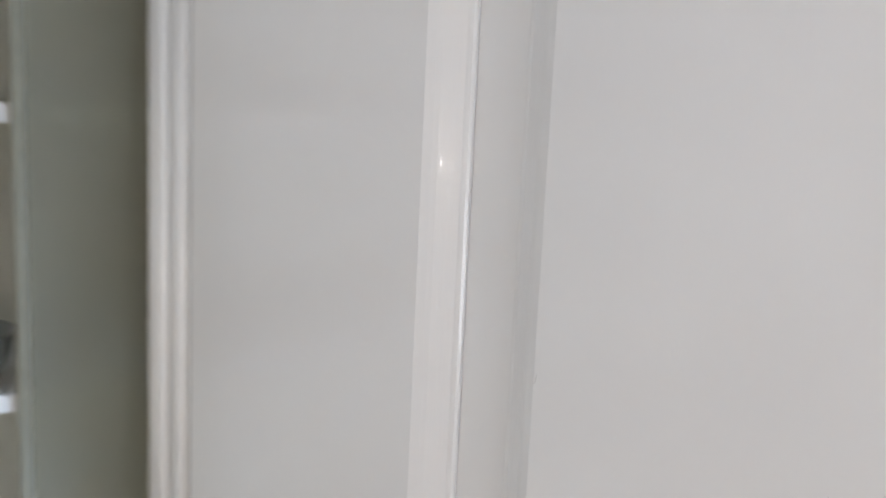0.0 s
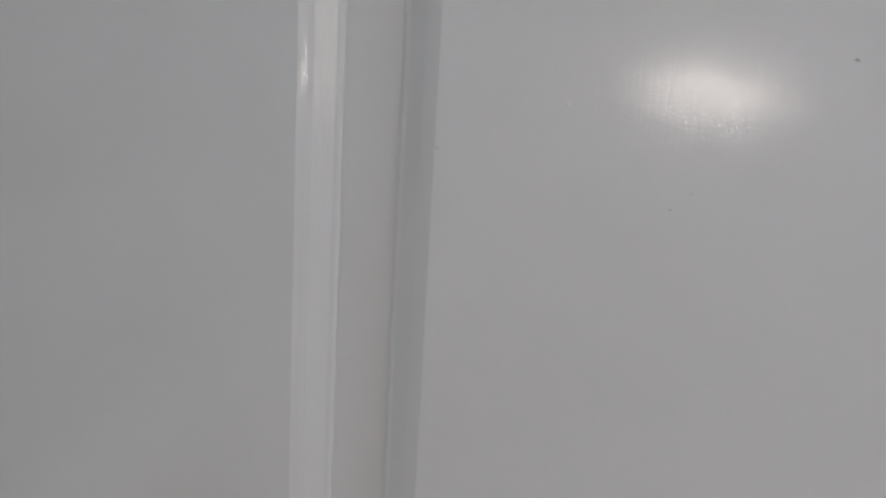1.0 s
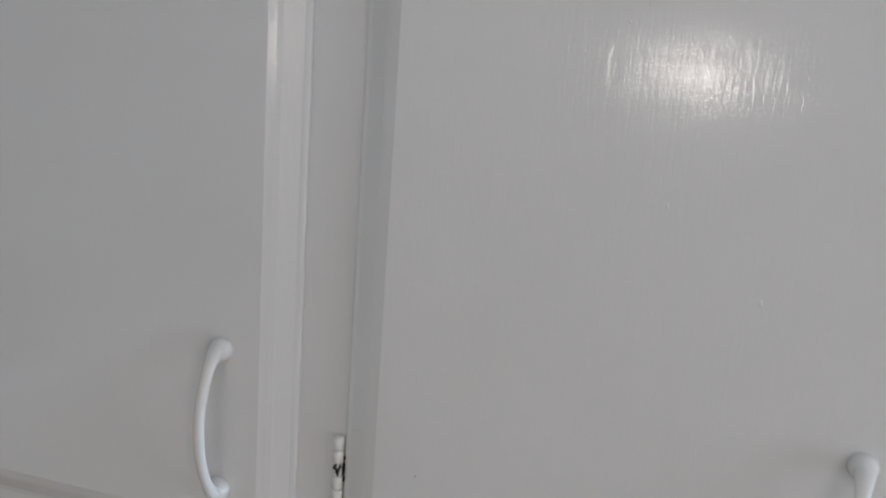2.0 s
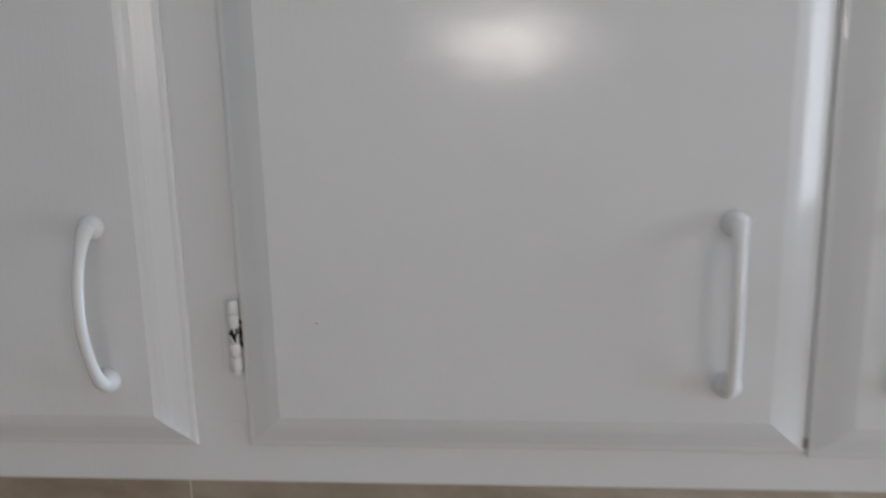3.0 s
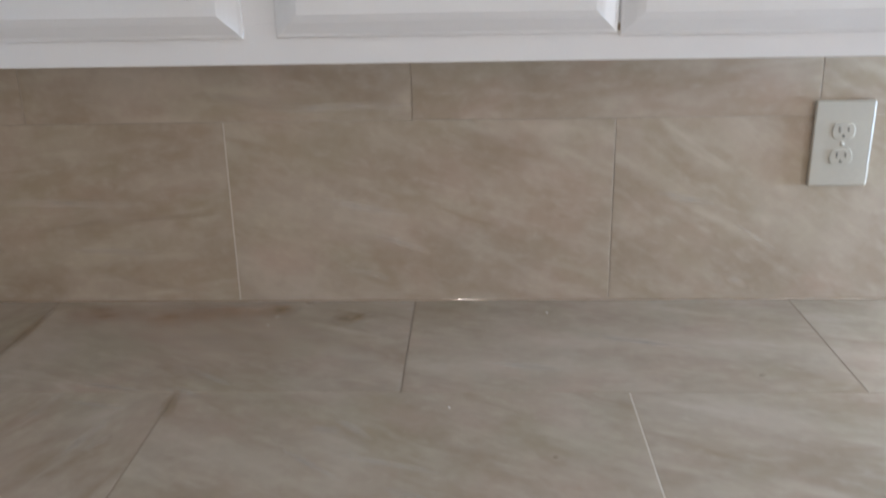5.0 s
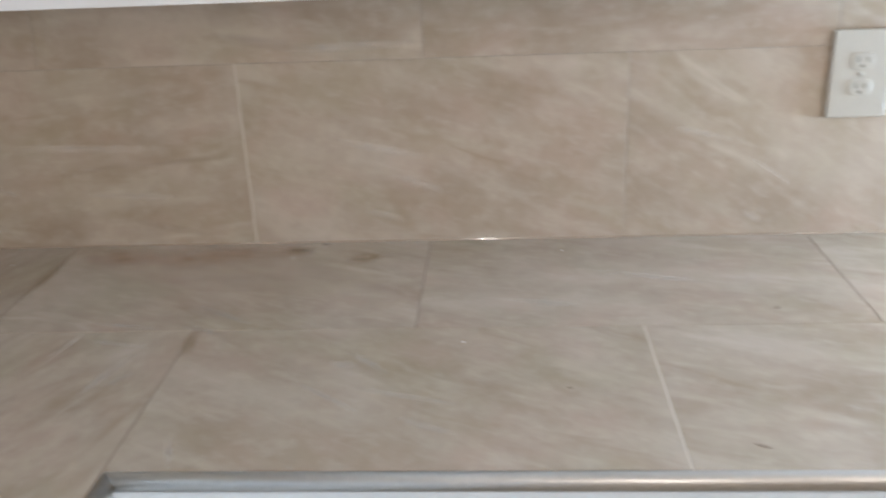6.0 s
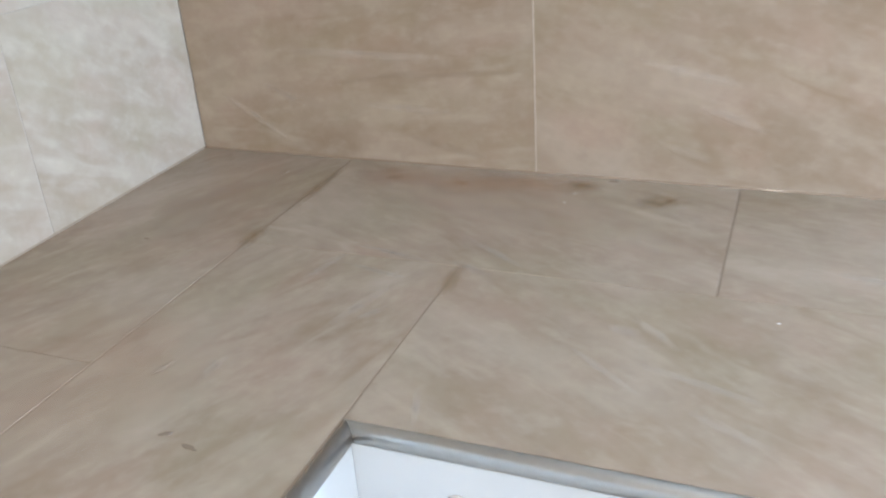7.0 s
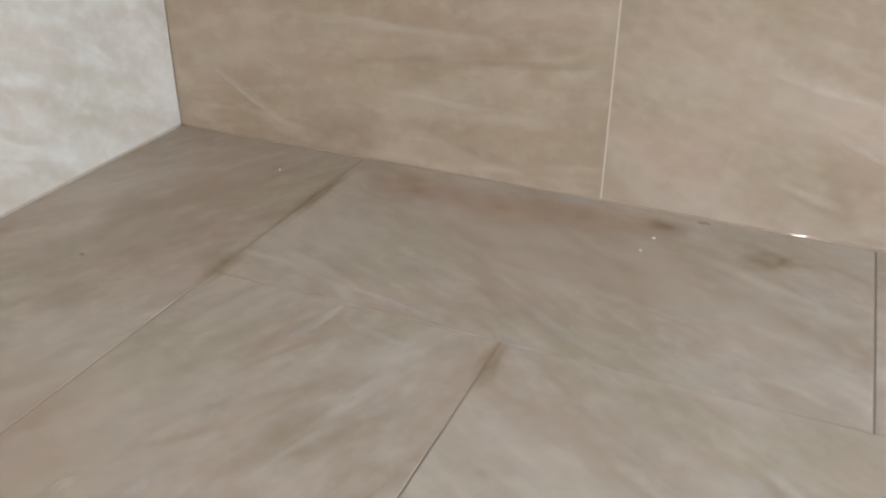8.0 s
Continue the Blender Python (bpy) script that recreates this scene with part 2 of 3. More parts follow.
def pull(parent, x, z0, z1, lean, face=DOOR_Y):
    """A white bow handle: two round feet and a bar that swells out between them."""
    mid = (z0 + z1) / 2
    bm = bmesh.new()
    pts, rad = [], []
    for i in range(33):
        u = -0.045 + 1.09 * i / 32
        e, bow = abs(2 * u - 1), math.sin(math.pi * min(max(u, 0), 1))
        pts.append((x + lean * bow, face - 0.0085 - 0.0195 * bow ** 0.55, z0 + (z1 - z0) * u))
        rad.append((0.0034 + 0.0022 * min(e, 1.0) ** 9) * math.sqrt(max(0.04, 1 - (max(0.0, e - 0.97) / 0.125) ** 2)))
    tube(bm, pts, rad, 14, 1.32)
    grip = part("handle", bm, HANDLE, parent, "white enamelled bow handle", True)
    for z in (z0, z1):
        bm = bmesh.new()
        loops = []
        for y, r in ((0.0, 0.0090), (0.0015, 0.0098), (0.0035, 0.0096), (0.0065, 0.0085), (0.0095, 0.0068), (0.0118, 0.0040), (0.0125, 0.0015)):
            loops.append([(x + r * math.cos(a), face + 0.0002 - y, z + r * math.sin(a)) for a in (2 * math.pi * k / 18 for k in range(18))])
        rings(bm, loops)
        part("foot", bm, HANDLE, grip, "", True)
    return grip


def knuckle_hinge(parent, x, z):
    """A painted butt hinge whose knuckles are chipped to dark metal in the middle."""
    y = FRAME_Y - 0.0055
    bm = boxes(((x - 0.012, FRAME_Y - 0.0016, z - 0.028), (x + 0.004, FRAME_Y - 0.0002, z + 0.028)), bevel=0.0006)
    leaf = part("hinge", bm, PAINT, parent, "painted butt hinge with a bare dark middle knuckle")
    for k in range(5):
        h = 0.0106
        bm = bmesh.new()
        r = 0.0042 if k != 2 else 0.0034
        c = z + (k - 2) * 0.0112
        rings(bm, [[(x + q * math.cos(a), y + q * math.sin(a), c + dz) for a in (2 * math.pi * i / 12 for i in range(12))] for dz, q in ((-h / 2, r * 0.8), (-h / 2 + 0.0008, r), (h / 2 - 0.0008, r), (h / 2, r * 0.8))])
        part("knuckle", bm, HANDLE, leaf, "", True)
    # flakes where the paint has gone
    for u, w, dx, dz in ((0.0020, 0.0017, -0.0016, 0.0026), (0.0016, 0.0034, 0.0008, -0.0008), (0.0012, 0.0022, 0.0022, 0.0030), (0.0010, 0.0016, -0.0006, 0.0046), (0.0010, 0.0052, 0.0044, 0.0010), (0.0008, 0.0020, 0.0049, -0.0074), (0.0007, 0.0016, 0.0047, 0.0102)):
        deep = y - math.sqrt(max(0.0, 0.0034 ** 2 - dx * dx)) if abs(dx) < 0.0034 else y
        bm = rings(bmesh.new(), [[(x + dx + q * u * math.cos(a) * (1 + 0.3 * math.sin(3 * a + dz * 900)), deep - e, z + dz + q * w * math.sin(a) * (1 + 0.25 * math.cos(2 * a + dx * 2000))) for a in (2 * math.pi * i / 12 for i in range(12))] for q, e in ((1.0, -0.0014), (1.0, 0.0002), (0.7, 0.0006))])
        part("chip", bm, DARK, leaf)
    part("tip", rings(bmesh.new(), [[(x + q * math.cos(a), y + q * math.sin(a), z - 0.0280 + dz) for a in (2 * math.pi * i / 10 for i in range(10))] for dz, q in ((-0.006, 0.0012), (-0.003, 0.0032), (0, 0.0036))]), PAINT, leaf, "", True)


def box_shell(ob, x0, x1, y0, y1, mat):
    """Sides, back, top and bottom of a cabinet open to the front."""
    part("side_panel", boxes(((x0, y0, LOW + 0.016), (x0 + 0.015, y1, HIGH))), mat, ob)
    part("side_panel", boxes(((x1 - 0.015, y0, LOW + 0.016), (x1, y1, HIGH))), mat, ob)
    part("back_panel", boxes(((x0 + 0.015, y1 - 0.008, LOW + 0.016), (x1 - 0.015, y1, HIGH))), mat, ob)
    part("bottom_panel", boxes(((x0, y0, LOW + 0.002), (x1, y1, LOW + 0.015))), PAINT_FLAT, ob)
    part("top_panel", boxes(((x0 + 0.015, y0, HIGH - 0.016), (x1 - 0.015, y1 - 0.008, HIGH - 0.001))), mat, ob)


wall_cabinet = empty("wall_cabinet", label="white gloss painted wall cabinet with three doors", category="cabinet", group="wall cabinets")
CX0, CX1 = 0.2515, 1.640
box_shell(wall_cabinet, CX0, CX1, FRAME_Y + 0.019, -0.001, PAINT_FLAT)
for lo, hi in ((0.2735, 0.392), (0.672, 0.752), (1.128, 1.168), (1.575, CX1)):
    part("stile", boxes(((lo, FRAME_Y, LOW + 0.0501), (hi, FRAME_Y + 0.018, HIGH - 0.05))), PAINT, wall_cabinet)
part("bottom_rail", boxes(((CX0, FRAME_Y, LOW), (CX1, FRAME_Y + 0.018, LOW + 0.05)), bevel=0.0003), PAINT, wall_cabinet)
part("top_rail", boxes(((CX0, FRAME_Y, HIGH - 0.05), (CX1, FRAME_Y + 0.018, HIGH))), PAINT, wall_cabinet)
doors = []
for x0, x1, z0, hx, lean in ((0.3475, 0.690, 1.3565, 0.630, -0.003), (0.731, 1.1495, 1.3565, 1.088, -0.002), (1.1513, 1.600, 1.3530, 1.210, 0.001)):
    door = part("door", cabinet_door(x0, x1, z0, 2.160), PAINT, wall_cabinet)
    doors.append(door)
    pull(door, hx, 1.415, 1.533, lean)
    if x0 == 0.731:
        knuckle_hinge(door, 0.7265, 1.447)

# specks, drips and a rusty chip in the paint of the doors
for x, z, r, mat in ((1.000, 1.890, 0.0013, SPECK), (0.910, 1.796, 0.0008, SPECK), (0.921, 1.807, 0.0006, SPECK), (0.761, 1.820, 0.0008, SPECK), (1.012, 1.629, 0.0014, PAINT), (0.792, 1.460, 0.0010, SPECK), (0.843, 1.854, 0.0012, PAINT), (0.947, 1.684, 0.0012, PAINT), (0.941, 1.407, 0.0014, PAINT)):
    tall = 1.9 if mat is PAINT else 0.8
    bm = rings(bmesh.new(), [[(x + q * r * math.cos(a), DOOR_Y + 0.0002 - h, z + q * r * tall * math.sin(a)) for a in (2 * math.pi * k / 12 for k in range(12))] for q, h in ((1.0, 0), (0.8, 0.00032), (0.4, 0.00045))])
    part("speck" if mat is SPECK else "drip", bm, mat, doors[1], "", True)
part("chip", boxes(((1.1492, -0.2325, 1.3600), (1.1514, -0.2285, 1.3680)), bevel=0.0006), RUSTY, doors[1])

for c, r in ((0.2918, 0.0180), (0.3335, 0.0132)):
    bm = bmesh.new()
    arc = [math.pi * k / 14 for k in range(15)]
    rings(bm, [[(c + r * math.copysign(abs(math.cos(a)) ** 0.6, math.cos(a)), FRAME_Y - 0.0002 - 0.010 * abs(math.sin(a)) ** 0.6, z) for a in arc] for z in (LOW + 0.051, HIGH - 0.051)])
    part("corner_bead", bm, BEAD, wall_cabinet, "", True)

# the cabinet on the side wall, its sliding glass pushed towards the corner
glass_cabinet = empty("glass_cabinet", label="white wall cabinet with a half open sliding glass door", category="cabinet", group="wall cabinets")
GX, GY0, GY1, GLOW = 0.250, -1.15, -0.2200, 1.332
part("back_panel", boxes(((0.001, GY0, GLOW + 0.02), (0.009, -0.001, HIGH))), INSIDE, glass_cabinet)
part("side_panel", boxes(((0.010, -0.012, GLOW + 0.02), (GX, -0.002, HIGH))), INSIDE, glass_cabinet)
part("side_panel", boxes(((0.010, GY0, GLOW + 0.02), (GX - 0.02, GY0 + 0.016, HIGH))), PAINT_FLAT, glass_cabinet)
part("bottom_panel", boxes(((0.001, GY0, GLOW), (GX - 0.020, -0.002, GLOW + 0.018))), PAINT_FLAT, glass_cabinet)
part("top_panel", boxes(((0.010, GY0, HIGH + 0.001), (GX - 0.020, -0.002, HIGH + 0.016))), PAINT_FLAT, glass_cabinet)
part("bottom_rail", boxes(((GX - 0.019, GY0, GLOW - 0.003), (GX, GY1, GLOW + 0.045)), bevel=0.0015), PAINT, glass_cabinet)
part("top_rail", boxes(((GX - 0.019, GY0, HIGH - 0.05), (GX, GY1, HIGH)), bevel=0.0015), PAINT, glass_cabinet)
part("stile", boxes(((GX - 0.019, GY0, GLOW + 0.0455), (GX, GY0 + 0.05, HIGH - 0.0505)), bevel=0.0015), PAINT, glass_cabinet)
pane = part("glass_door", boxes(((GX - 0.012, -0.3300, GLOW + 0.046), (GX - 0.007, GY1 - 0.001, HIGH - 0.051)), bevel=0.0008), GLASS, glass_cabinet, "smoked glass sliding pane")
part("edge_strip", boxes(((GX - 0.014, -0.3425, GLOW + 0.046), (GX - 0.005, -0.3302, HIGH - 0.051)), bevel=0.0015), EDGE, pane)
for z in (1.669, 1.934):
    part("shelf", boxes(((0.0095, GY0 + 0.017, z), (GX - 0.030, -0.013, z + 0.017)), bevel=0.001), PAINT_FLAT, glass_cabinet)

bm = bmesh.new()
loops = [[(0.165 + r * math.cos(a), -0.375 + r * math.sin(a), 1.6865 + h) for a in (2 * math.pi * k / 28 for k in range(28))] for r, h in ((0.024, 0), (0.040, 0.010), (0.050, 0.030), (0.054, 0.050), (0.055, 0.052), (0.052, 0.051), (0.047, 0.030), (0.036, 0.013), (0.012, 0.008))]
tagged(mesh_object("bowl", rings(bm, loops), BOWL, smooth=True), "small dark grey glazed bowl on the cabinet shelf", "bowl")

# ---- base cabinets, under the two legs of the worktop ----
BACK_FACE, LEFT_FACE, UNDER = -0.628, 0.589, 0.892


def base_cabinet(run, lo, hi, face):
    """One leg of white base cabinets, with a face frame: run 'x' along the back wall, 'y' along the side wall."""
    ob = empty("base_cabinet", label="white painted base cabinet run under the tiled worktop", category="cabinet", group="base cabinets")
    if run == "x":
        part("body", boxes(((lo, face + 0.02, 0.1), (hi, 0.004, UNDER))), PAINT_FLAT, ob)
        face_panel = part("face_panel", boxes(((lo, face, 0.1), (hi, face + 0.019, UNDER - 0.0022)), bevel=0.0008), COOL_LIT, ob)
        part("plinth", boxes(((lo, face + 0.07, 0.0), (hi, face + 0.09, 0.099))), PAINT_FLAT, ob)
        pull(face_panel, 0.689, 0.728, 0.846, 0.0, face)
    else:
        part("body", boxes(((0.0, lo, 0.1), (face - 0.02, hi, UNDER))), PAINT_FLAT, ob)
        part("face_panel", boxes(((face - 0.019, lo, 0.1), (face, hi, UNDER - 0.0022)), bevel=0.0008), COOL_LIT, ob)
        part("plinth", boxes(((face - 0.09, lo, 0.0), (face - 0.07, hi, 0.099))), PAINT_FLAT, ob)
    return ob


base_cabinet("x", LEFT_FACE - 0.018, 2.74, BACK_FACE)
base_cabinet("y", -2.4, BACK_FACE - 0.0004, LEFT_FACE)

# ---- the outlet ----
outlet = empty("outlet", label="ivory plastic double socket on the tiled splashback", category="outlet")
OX, OZ, OW, OH = 1.526, 1.1655, 0.089, 0.131
bm = boxes(((OX - OW / 2, -0.0075, OZ - OH / 2), (OX + OW / 2, -0.0002, OZ + OH / 2)), bevel=0.0028)
part("plate", bm, IVORY, outlet)
for dz in (0.0195, -0.0195):
    bm = bmesh.new()
    ring = [(math.copysign(min(abs(0.0172 * math.cos(a)), 0.0172), math.cos(a)), max(-0.0122, min(0.0122, 0.0172 * math.sin(a)))) for a in (2 * math.pi * k / 28 for k in range(28))]
    rings(bm, [[(OX + q * u, -0.0072 - y, OZ + dz + q * v) for u, v in ring] for q, y in ((1, 0), (1, 0.0010), (0.94, 0.0014))])
    face = part("socket", bm, IVORY, outlet)
    for dx, h in ((-0.0064, 0.0045), (0.0064, 0.0036)):
        part("slot", boxes(((OX + dx - 0.0011, -0.0089, OZ + dz + 0.0025 - h), (OX + dx + 0.0011, -0.0085, OZ + dz + 0.0025 + h))), IVORY_DARK, face)
    part("slot", rings(bmesh.new(), [[(OX + 0.0024 * math.cos(a), -y, OZ + dz - 0.0072 + 0.0024 * math.sin(a)) for a in (2 * math.pi * k / 10 for k in range(10))] for y in (0.0085, 0.0089)]), IVORY_DARK, face)
bm = rings(bmesh.new(), [[(OX + r * math.cos(a), -y, OZ + r * math.sin(a)) for a in (2 * math.pi * k / 14 for k in range(14))] for r, y in ((0.0034, 0.0074), (0.0032, 0.0082), (0.0015, 0.0086))])
part("screw", bm, IVORY, outlet, "", True)

# ---- the window beside the wall cabinets ----
window_1 = empty("window_1", label="white framed kitchen window over the worktop", category="window", kind="structure")
bm = boxes(((WX0, 0.03, WZ0), (WX0 + 0.05, 0.09, WZ1)), ((WX1 - 0.05, 0.03, WZ0), (WX1, 0.09, WZ1)), ((WX0 + 0.05, 0.03, WZ0), (WX1 - 0.05, 0.09, WZ0 + 0.05)), ((WX0 + 0.05, 0.03, WZ1 - 0.05), (WX1 - 0.05, 0.09, WZ1)))
part("window_frame", bm, PAINT_FLAT, window_1)

# ---- the tiled worktop ----
worktop = empty("worktop", label="L-shaped worktop of beige stone-look tiles with dark joints", category="worktop")
ZT = 0.91
EDGE_Y, EDGE_X = -0.6215, 0.5815
part("bed", boxes(((0.0, EDGE_Y, 0.893), (2.74, 0.0, ZT - 0.0005)), ((0.0, -2.4, 0.893), (EDGE_X, EDGE_Y, ZT - 0.0005))), GROUT_DARK, worktop)


def edge_trim(points, out):
    """Quarter-round metal edging, mitred at the inside corner. out: the way to the front for each end."""
    bm = bmesh.new()
    prof = [(0.0, 0.0006), (0.002, 0.0012)] + [(0.002 + 0.0105 * math.sin(a), -0.0093 + 0.0105 * math.cos(a)) for a in (math.pi / 2 * k / 8 for k in range(9))] + [(0.0125, -0.0140), (0.0100, -0.0165), (0.0, -0.0165)]
    rings(bm, [[(p[0] + o[0] * u, p[1] + o[1] * u, ZT + h) for u, h in prof] for p, o in zip(points, out)])
    return bm


part("edge_trim", edge_trim([(EDGE_X, EDGE_Y), (2.74, EDGE_Y)], [(1, -1), (0, -1)]), STEEL, worktop, "satin aluminium edge trim", True)
part("edge_trim", edge_trim([(EDGE_X, EDGE_Y), (EDGE_X, -2.4)], [(1, -1), (1, 0)]), STEEL, worktop, "satin aluminium edge trim", True)

# soft beads of sealant along the foot of the splashback
for name, p, q in (("sealant", (0.0, 0.0), (2.74, 0.0)), ("sealant", (0.0, -2.4), (0.0, 0.0))):
    bm = bmesh.new()
    side = Vector((0, -1, 0)) if p[1] == q[1] else Vector((1, 0, 0))
    loops = []
    for i in range(241):
        c = Vector((p[0] + (q[0] - p[0]) * i / 240, p[1] + (q[1] - p[1]) * i / 240, ZT))
        w = 0.00085 + 0.00008 * noise.noise(c * 9)
        loops.append([c + side * u * w + Vector((0, 0, v * w)) for u, v in ((-0.3, -0.3), (2.8, -0.3), (2.6, 0.02), (1.8, 0.14), (1.15, 0.42), (0.80, 0.76), (0.60, 1.15), (0.44, 1.66), (0.29, 2.20), (0.15, 2.76), (0.02, 3.32), (-0.3, 3.4))])
    part(name, rings(bm, loops), CAULK, worktop, "", True)


def tile(parent, lo, hi, axis, name, grain=0.0):
    """One tile with eased edges; lo and hi in the plane, axis its outward way, grain the slant of its print in degrees."""
    (a0, b0), (a1, b1) = lo, hi
    c = ((a0 + a1) / 2, (b0 + b1) / 2)
    wob = random.uniform(-0.0002, 0.0002)
    turn = Matrix.Rotation(radians(grain), 4, "Z")
    bm = bmesh.new()
    ring = []
    for inset, h in ((0, -0.008), (0, -0.0006), (0.0001, -0.0002), (0.0004, 0.0)):
        ring.append([turn.inverted() @ Vector((u, v, h + wob)) for u, v in ((a0 - c[0] + inset, b0 - c[1] + inset), (a1 - c[0] - inset, b0 - c[1] + inset), (a1 - c[0] - inset, b1 - c[1] - inset), (a0 - c[0] + inset, b1 - c[1] - inset))])
    rings(bm, ring)
    ob = part(name, bm, STONE, parent)
    at = {"z": (c[0], c[1], ZT), "y": (c[0], 0, c[1]), "x": (0, c[0], c[1])}[axis]
    ob.matrix_basis = pose(*at, *{"z": (0, 0, 0), "y": (90, 0, 0), "x": (90, 0, 90)}[axis]) @ turn
    return ob


def row(parent, axis, cuts, lo, hi, along="a", gap=0.0010, side=0.0004, grain=(0,)):
    """A row of tiles between the cuts: half a joint of gap at the cuts and of side along the row, grains in turn."""
    for k, (p, q) in enumerate(zip(cuts, cuts[1:])):
        g = grain[k % len(grain)]
        if along == "a":
            tile(parent, (p + gap, lo + side), (q - gap, hi - side), axis, "tile", g)
        else:
            tile(parent, (lo + side, p + gap), (hi - side, q - gap), axis, "tile", g)


ROW_Y = -0.3115
row(worktop, "z", [0.2815, 0.8750, 1.4755, 2.076, 2.740], ROW_Y, -0.001, side=0.0002, grain=(-27, -14, -22))
row(worktop, "z", [0.5785, 1.1725, 1.7730, 2.3735, 2.740], EDGE_Y, ROW_Y, side=0.0002, grain=(-30, -20))
row(worktop, "z", [-2.4, -1.811, -1.211, -0.6105, -0.001], 0.001, 0.2815, "b", 0.0006, 0.0008, (62, 70, 74, 66))
row(worktop, "z", [-2.4, -2.111, -1.511, -0.911, ROW_Y], 0.2815, 0.5785, "b", 0.0005, 0.0009, (72, 64, 76, 68))
# Light caught by the tile edge, laid in as a pale strip.
part("lit_joint_edge", boxes(((1.1714, EDGE_Y + 0.001, ZT - 0.0013), (1.1736, ROW_Y - 0.001, ZT - 0.0003))), EDGE_GLEAM, worktop, "pale strip painted as the lit tile edge")


def soft_mark(name, colour, strength):
    """A stain that fades out towards its rim."""
    m, n, l, s = material(name)
    tc, ball, mix, clear = n.new("ShaderNodeTexCoord"), n.new("ShaderNodeTexGradient"), n.new("ShaderNodeMixShader"), n.new("ShaderNodeBsdfTransparent")
    ball.gradient_type = "SPHERICAL"
    l.new(tc.outputs["Object"], ball.inputs[0])
    patch = ramp(n, l, noise_at(n, l, coords(n, l, (1, 1, 1), 11.0), 2.2, 4.0), [(0.35, (0.4, 0.4, 0.4)), (0.65, (1, 1, 1))])
    fade = ramp(n, l, ball.outputs["Color"], [(0.05, (0, 0, 0)), (0.75, (strength,) * 3)])
    l.new(blend(n, l, 1.0, fade, patch, "MULTIPLY"), mix.inputs[0])
    s.inputs["Base Color"].default_value, s.inputs["Roughness"].default_value = (*colour, 1), 0.35
    l.new(clear.outputs[0], mix.inputs[1])
    l.new(s.outputs[0], mix.inputs[2])
    l.new(mix.outputs[0], n["Material Output"].inputs["Surface"])
    return m


RUST, SMUDGE = soft_mark("rusty_stain", (0.64, 0.37, 0.215), 0.42), soft_mark("brown_stain", (0.42, 0.265, 0.13), 0.52)
TINGE = soft_mark("faint_brown_tinge", (0.64, 0.45, 0.31), 0.22)
CHIP = plain("chipped_glaze", (0.29, 0.225, 0.165), 0.8)
for k, (x, y, w, d, turn, mat) in enumerate(((0.780, -0.068, 0.046, 0.026, 25, SMUDGE), (0.50, -0.062, 0.10, 0.05, 5, RUST), (0.60, -0.045, 0.11, 0.040, 0, RUST), (0.38, -0.05, 0.08, 0.045, 0, RUST), (0.665, -0.035, 0.035, 0.022, 0, SMUDGE), (0.283, -0.30, 0.016, 0.05, 0, SMUDGE), (0.286, -0.12, 0.012, 0.11, 0, SMUDGE), (0.582, -0.345, 0.014, 0.045, 0, SMUDGE), (0.80, -0.20, 0.06, 0.035, -20, TINGE), (0.16, -0.20, 0.09, 0.16, 0, TINGE), (0.58, -0.12, 0.24, 0.10, -4, TINGE), (0.30, -0.62, 0.14, 0.20, 0, TINGE))):
    me = bpy.data.meshes.new("stain")
    me.from_pydata([(math.cos(a), math.sin(a), 0) for a in (2 * math.pi * i / 20 for i in range(20))], [], [range(20)])
    me.materials.append(mat)
    ob = new("stain", me)
    ob.parent = worktop
    ob.location, ob.rotation_euler, ob.scale = (x, y, ZT + 0.0006 + 0.00004 * k), (0, 0, radians(turn)), (w, d, 1)
    tagged(ob, "faded brown stain" if mat is SMUDGE else "faint rusty stain")

PALE, THIN = soft_mark("pale_vein", (0.86, 0.765, 0.655), 0.33), soft_mark("brown_vein", (0.40, 0.295, 0.20), 0.16)


def vein(parent, axis, x0, v0, x1, v1, wide, mat, k):
    """A printed vein from one end to the other that thins out at both."""
    me = bpy.data.meshes.new("vein")
    me.from_pydata([(math.cos(a), math.sin(a) * (1 + 0.25 * math.cos(2 * a + k)) + 0.35 * math.cos(a) ** 2 * (-1) ** k, 0) for a in (2 * math.pi * i / 24 for i in range(24))], [], [range(24)])
    me.materials.append(mat)
    ob = new("vein", me)
    ob.parent = parent
    turn = math.degrees(math.atan2(v1 - v0, x1 - x0))
    mid, rise = ((x0 + x1) / 2, (v0 + v1) / 2), 0.00035 + 0.00002 * k
    base = pose(mid[0], mid[1], ZT + rise) if axis == "z" else pose(mid[0], -rise, mid[1], 90)
    ob.matrix_basis = base @ pose(0, 0, 0, 0, 0, turn) @ Matrix.Diagonal((0.62 * math.hypot(x1 - x0, v1 - v0), wide, 1, 1))
    return tagged(ob, "pale printed vein" if mat is PALE else "brown printed vein")


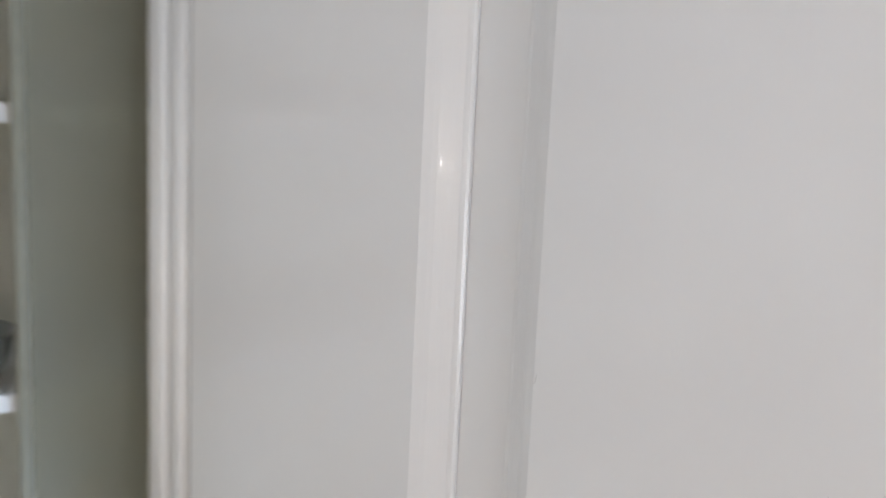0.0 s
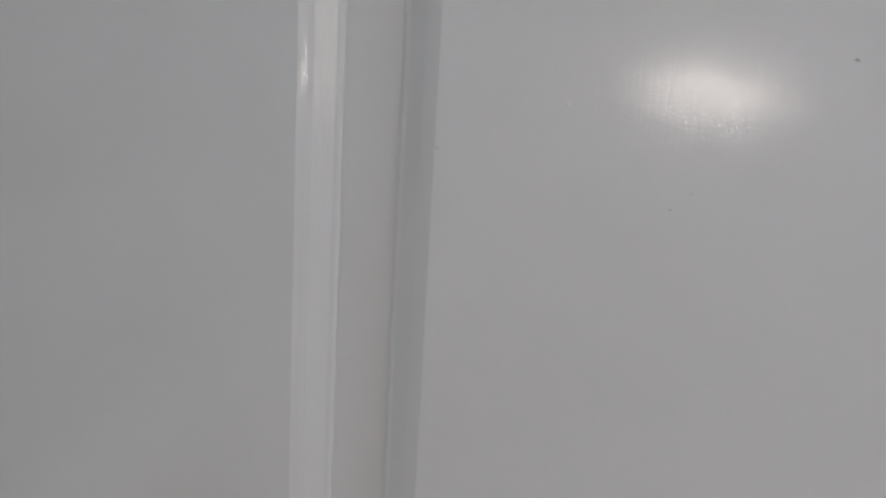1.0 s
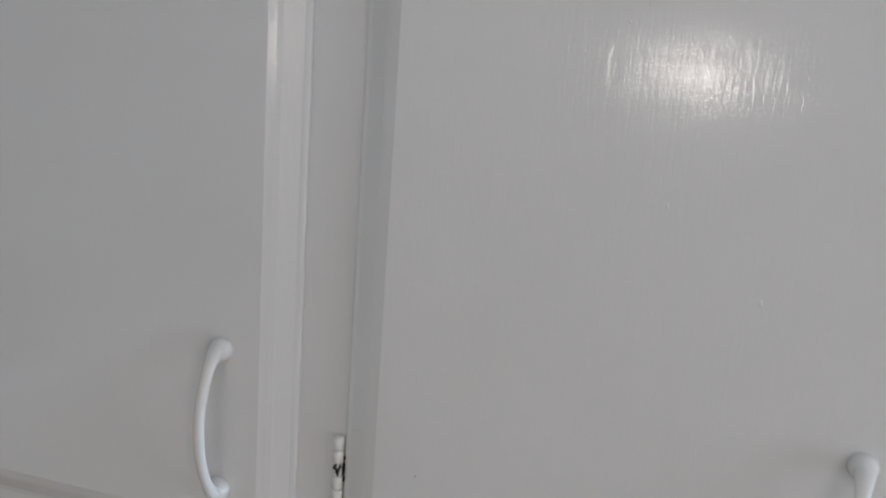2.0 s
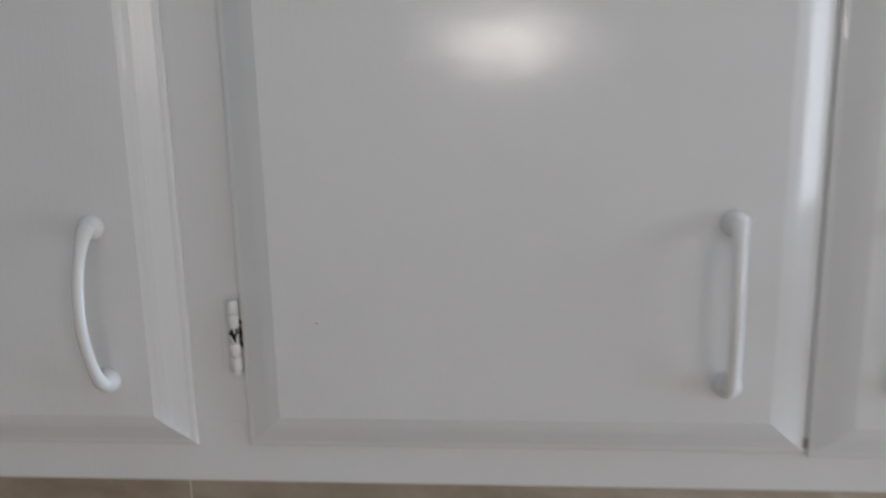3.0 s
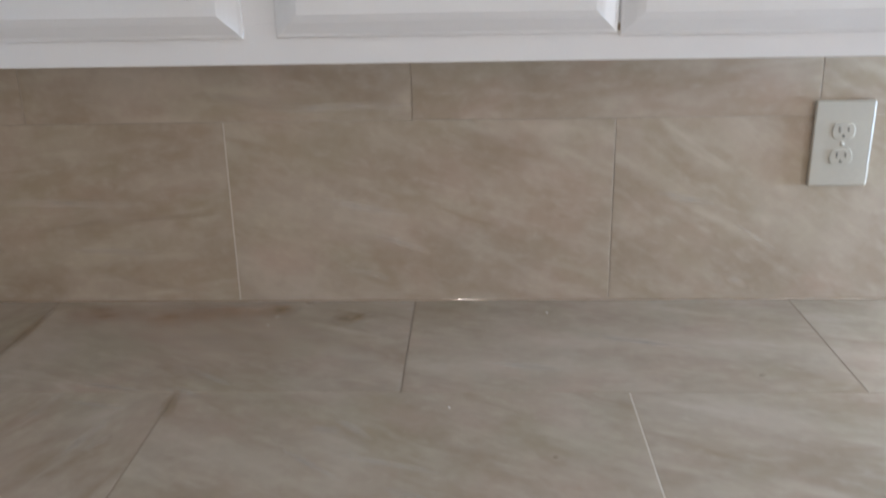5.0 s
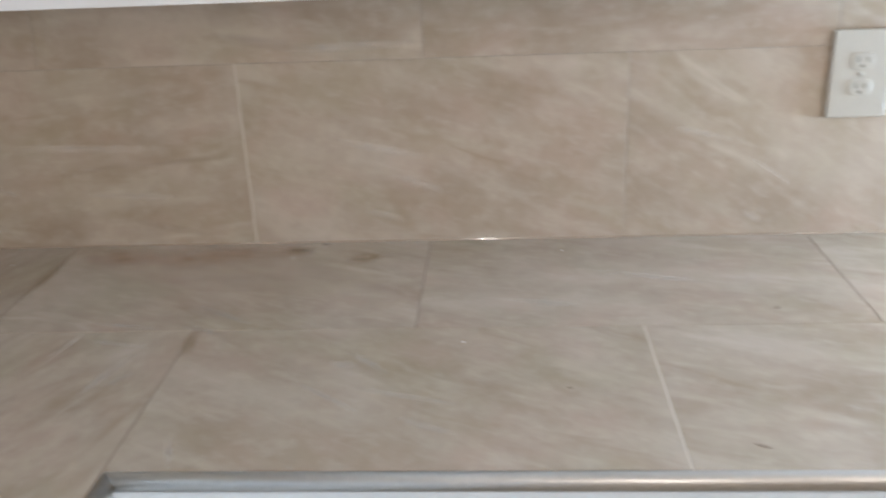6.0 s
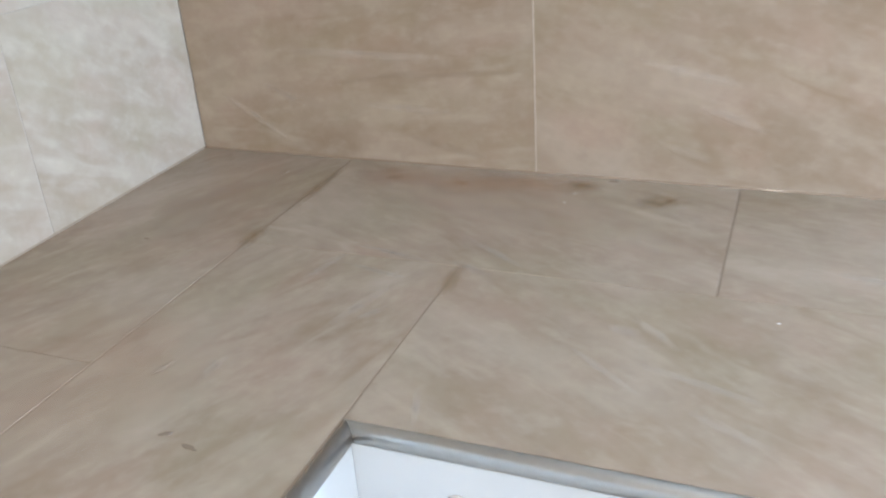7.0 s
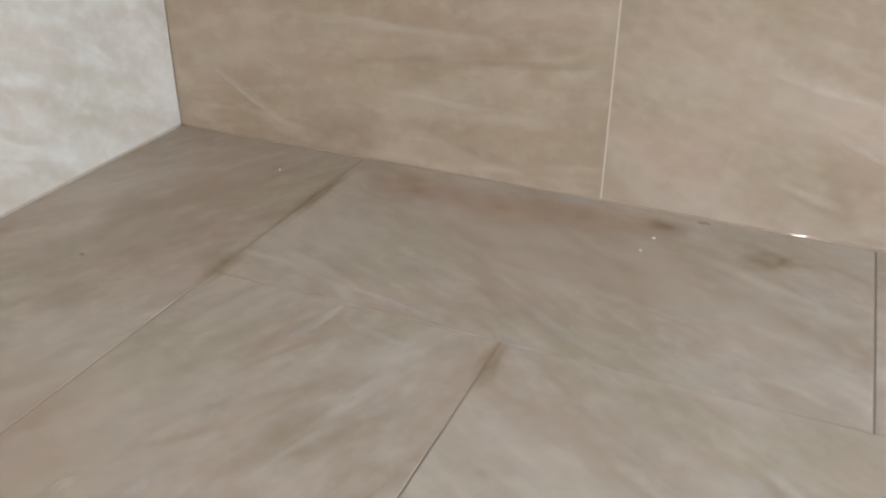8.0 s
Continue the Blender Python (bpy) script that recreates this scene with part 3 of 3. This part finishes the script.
for k, (x0, y0, x1, y1, wide) in enumerate(((0.748, -0.451, 0.823, -0.511, 0.006), (0.560, -0.300, 0.621, -0.324, 0.009), (0.566, -0.239, 0.651, -0.296, 0.008), (0.490, -0.473, 0.5165, -0.378, 0.010), (0.513, -0.456, 0.5355, -0.421, 0.007), (0.411, -0.606, 0.414, -0.559, 0.008), (0.357, -0.613, 0.366, -0.583, 0.006), (0.874, -0.526, 0.938, -0.558, 0.009), (0.775, -0.403, 0.812, -0.409, 0.012), (0.628, -0.560, 0.645, -0.612, 0.006), (0.442, -0.3375, 0.527, -0.356, 0.007), (0.798, -0.376, 0.851, -0.430, 0.008), (0.430, -0.286, 0.532, -0.3085, 0.006), (0.824, -0.465, 0.931, -0.497, 0.008), (0.999, -0.228, 1.091, -0.249, 0.012), (1.134, -0.135, 1.281, -0.181, 0.010), (0.409, -0.390, 0.4275, -0.314, 0.008))):
    vein(worktop, "z", x0, y0, x1, y1, wide, PALE, k)
for k, (x0, z0, x1, z1, wide, mat) in enumerate(((1.380, 1.038, 1.445, 0.995, 0.005, PALE), (1.256, 1.091, 1.343, 1.0705, 0.007, PALE), (0.738, 1.082, 0.862, 1.056, 0.009, PALE), (0.815, 1.024, 0.904, 0.9935, 0.008, PALE), (0.765, 0.968, 0.838, 0.9465, 0.009, PALE), (1.370, 0.954, 1.408, 0.930, 0.010, PALE), (0.365, 1.045, 0.572, 1.063, 0.006, THIN), (0.203, 1.082, 0.445, 1.0785, 0.009, PALE), (0.646, 1.227, 0.870, 1.232, 0.009, PALE), (0.544, 1.251, 0.7155, 1.229, 0.012, THIN), (0.060, 1.004, 0.177, 0.933, 0.008, PALE), (0.1395, 1.026, 0.207, 0.997, 0.007, PALE), (0.253, 1.031, 0.426, 1.059, 0.007, THIN), (0.318, 1.002, 0.457, 0.996, 0.008, PALE), (0.380, 0.956, 0.5075, 0.928, 0.009, THIN))):
    vein(wall_north, "y", x0, z0, x1, z1, wide, mat, k)

for x, y, w, d, turn in ((0.703, -0.010, 0.008, 0.003, 0), (1.355, -0.265, 0.006, 0.0025, 20), (1.250, -0.580, 0.009, 0.0025, -25), (1.065, -0.465, 0.0035, 0.002, 0), (0.433, -0.687, 0.008, 0.0035, 30), (0.464, -0.697, 0.011, 0.003, -12), (0.139, -0.338, 0.004, 0.002, 0)):
    bm = bmesh.new()
    ring = [(math.cos(a) * w * random.uniform(0.7, 1.1), math.sin(a) * d * random.uniform(0.7, 1.1)) for a in (2 * math.pi * i / 11 for i in range(11))]
    rings(bm, [[(u * q, v * q, h) for u, v in ring] for q, h in ((1.0, -0.0004), (0.9, 0.0004), (0.5, 0.0005))])
    ob = part("chip", bm, CHIP, worktop)
    ob.location, ob.rotation_euler = (x, y, ZT + 0.0002), (0, 0, radians(turn))

for x, y, r in ((0.660, -0.066, 0.0022), (0.653, -0.098, 0.0016), (0.940, -0.352, 0.0017), (1.085, -0.052, 0.0016), (0.205, -0.075, 0.0015)):
    bm = rings(bmesh.new(), [[(x + q * r * math.cos(a), y + 0.7 * q * r * math.sin(a), ZT + h) for a in (2 * math.pi * k / 9 for k in range(9))] for q, h in ((1.0, 0.0), (0.8, 0.0007), (0.3, 0.0009))])
    part("fleck", bm, BEAD, worktop, "white paint fleck", True)

# ---- splashback tiles ----
ROW_Z = 1.2080
part("tile_bed", boxes(((0.0, 0.0008, 0.90), (2.745, 0.0098, 1.048))), GROUT, wall_north)
part("tile_bed", boxes(((0.0, 0.0008, 1.0482), (WX0 - 0.03, 0.0098, 1.50))), GROUT, wall_north)
part("tile_bed", boxes(((-0.0098, -2.4, 0.90), (-0.0008, 0.0012, 1.50))), GROUT, wall_west)
# Pale strip painted as the first tile's lit right-hand edge.
part("lit_joint_edge", boxes(((0.5847, -0.0001, 0.911), (0.5865, 0.0007, ROW_Z - 0.001))), EDGE_GLEAM, wall_north, "pale strip painted as the lit tile edge")
row(wall_north, "y", [0.001, 0.5855, 1.1875, WX0 - 0.03], 0.911, ROW_Z, side=0.0005, grain=(6, -16, -30))
row(wall_north, "y", [0.001, 0.276, 0.8780, 1.4880, WX0 - 0.03], ROW_Z, 1.50, side=0.0005, grain=(-10, -5, 4, -25))
row(wall_north, "y", [WX0 - 0.03, 2.3875, 2.745], 0.911, 1.045)
row(wall_west, "x", [-2.4, -2.160, -1.560, -0.960, -0.360, -0.001], 0.911, ROW_Z, grain=(-20, 12, -28, -24, -30))
row(wall_west, "x", [-2.4, -1.860, -1.260, -0.660, -0.001], ROW_Z, 1.50)
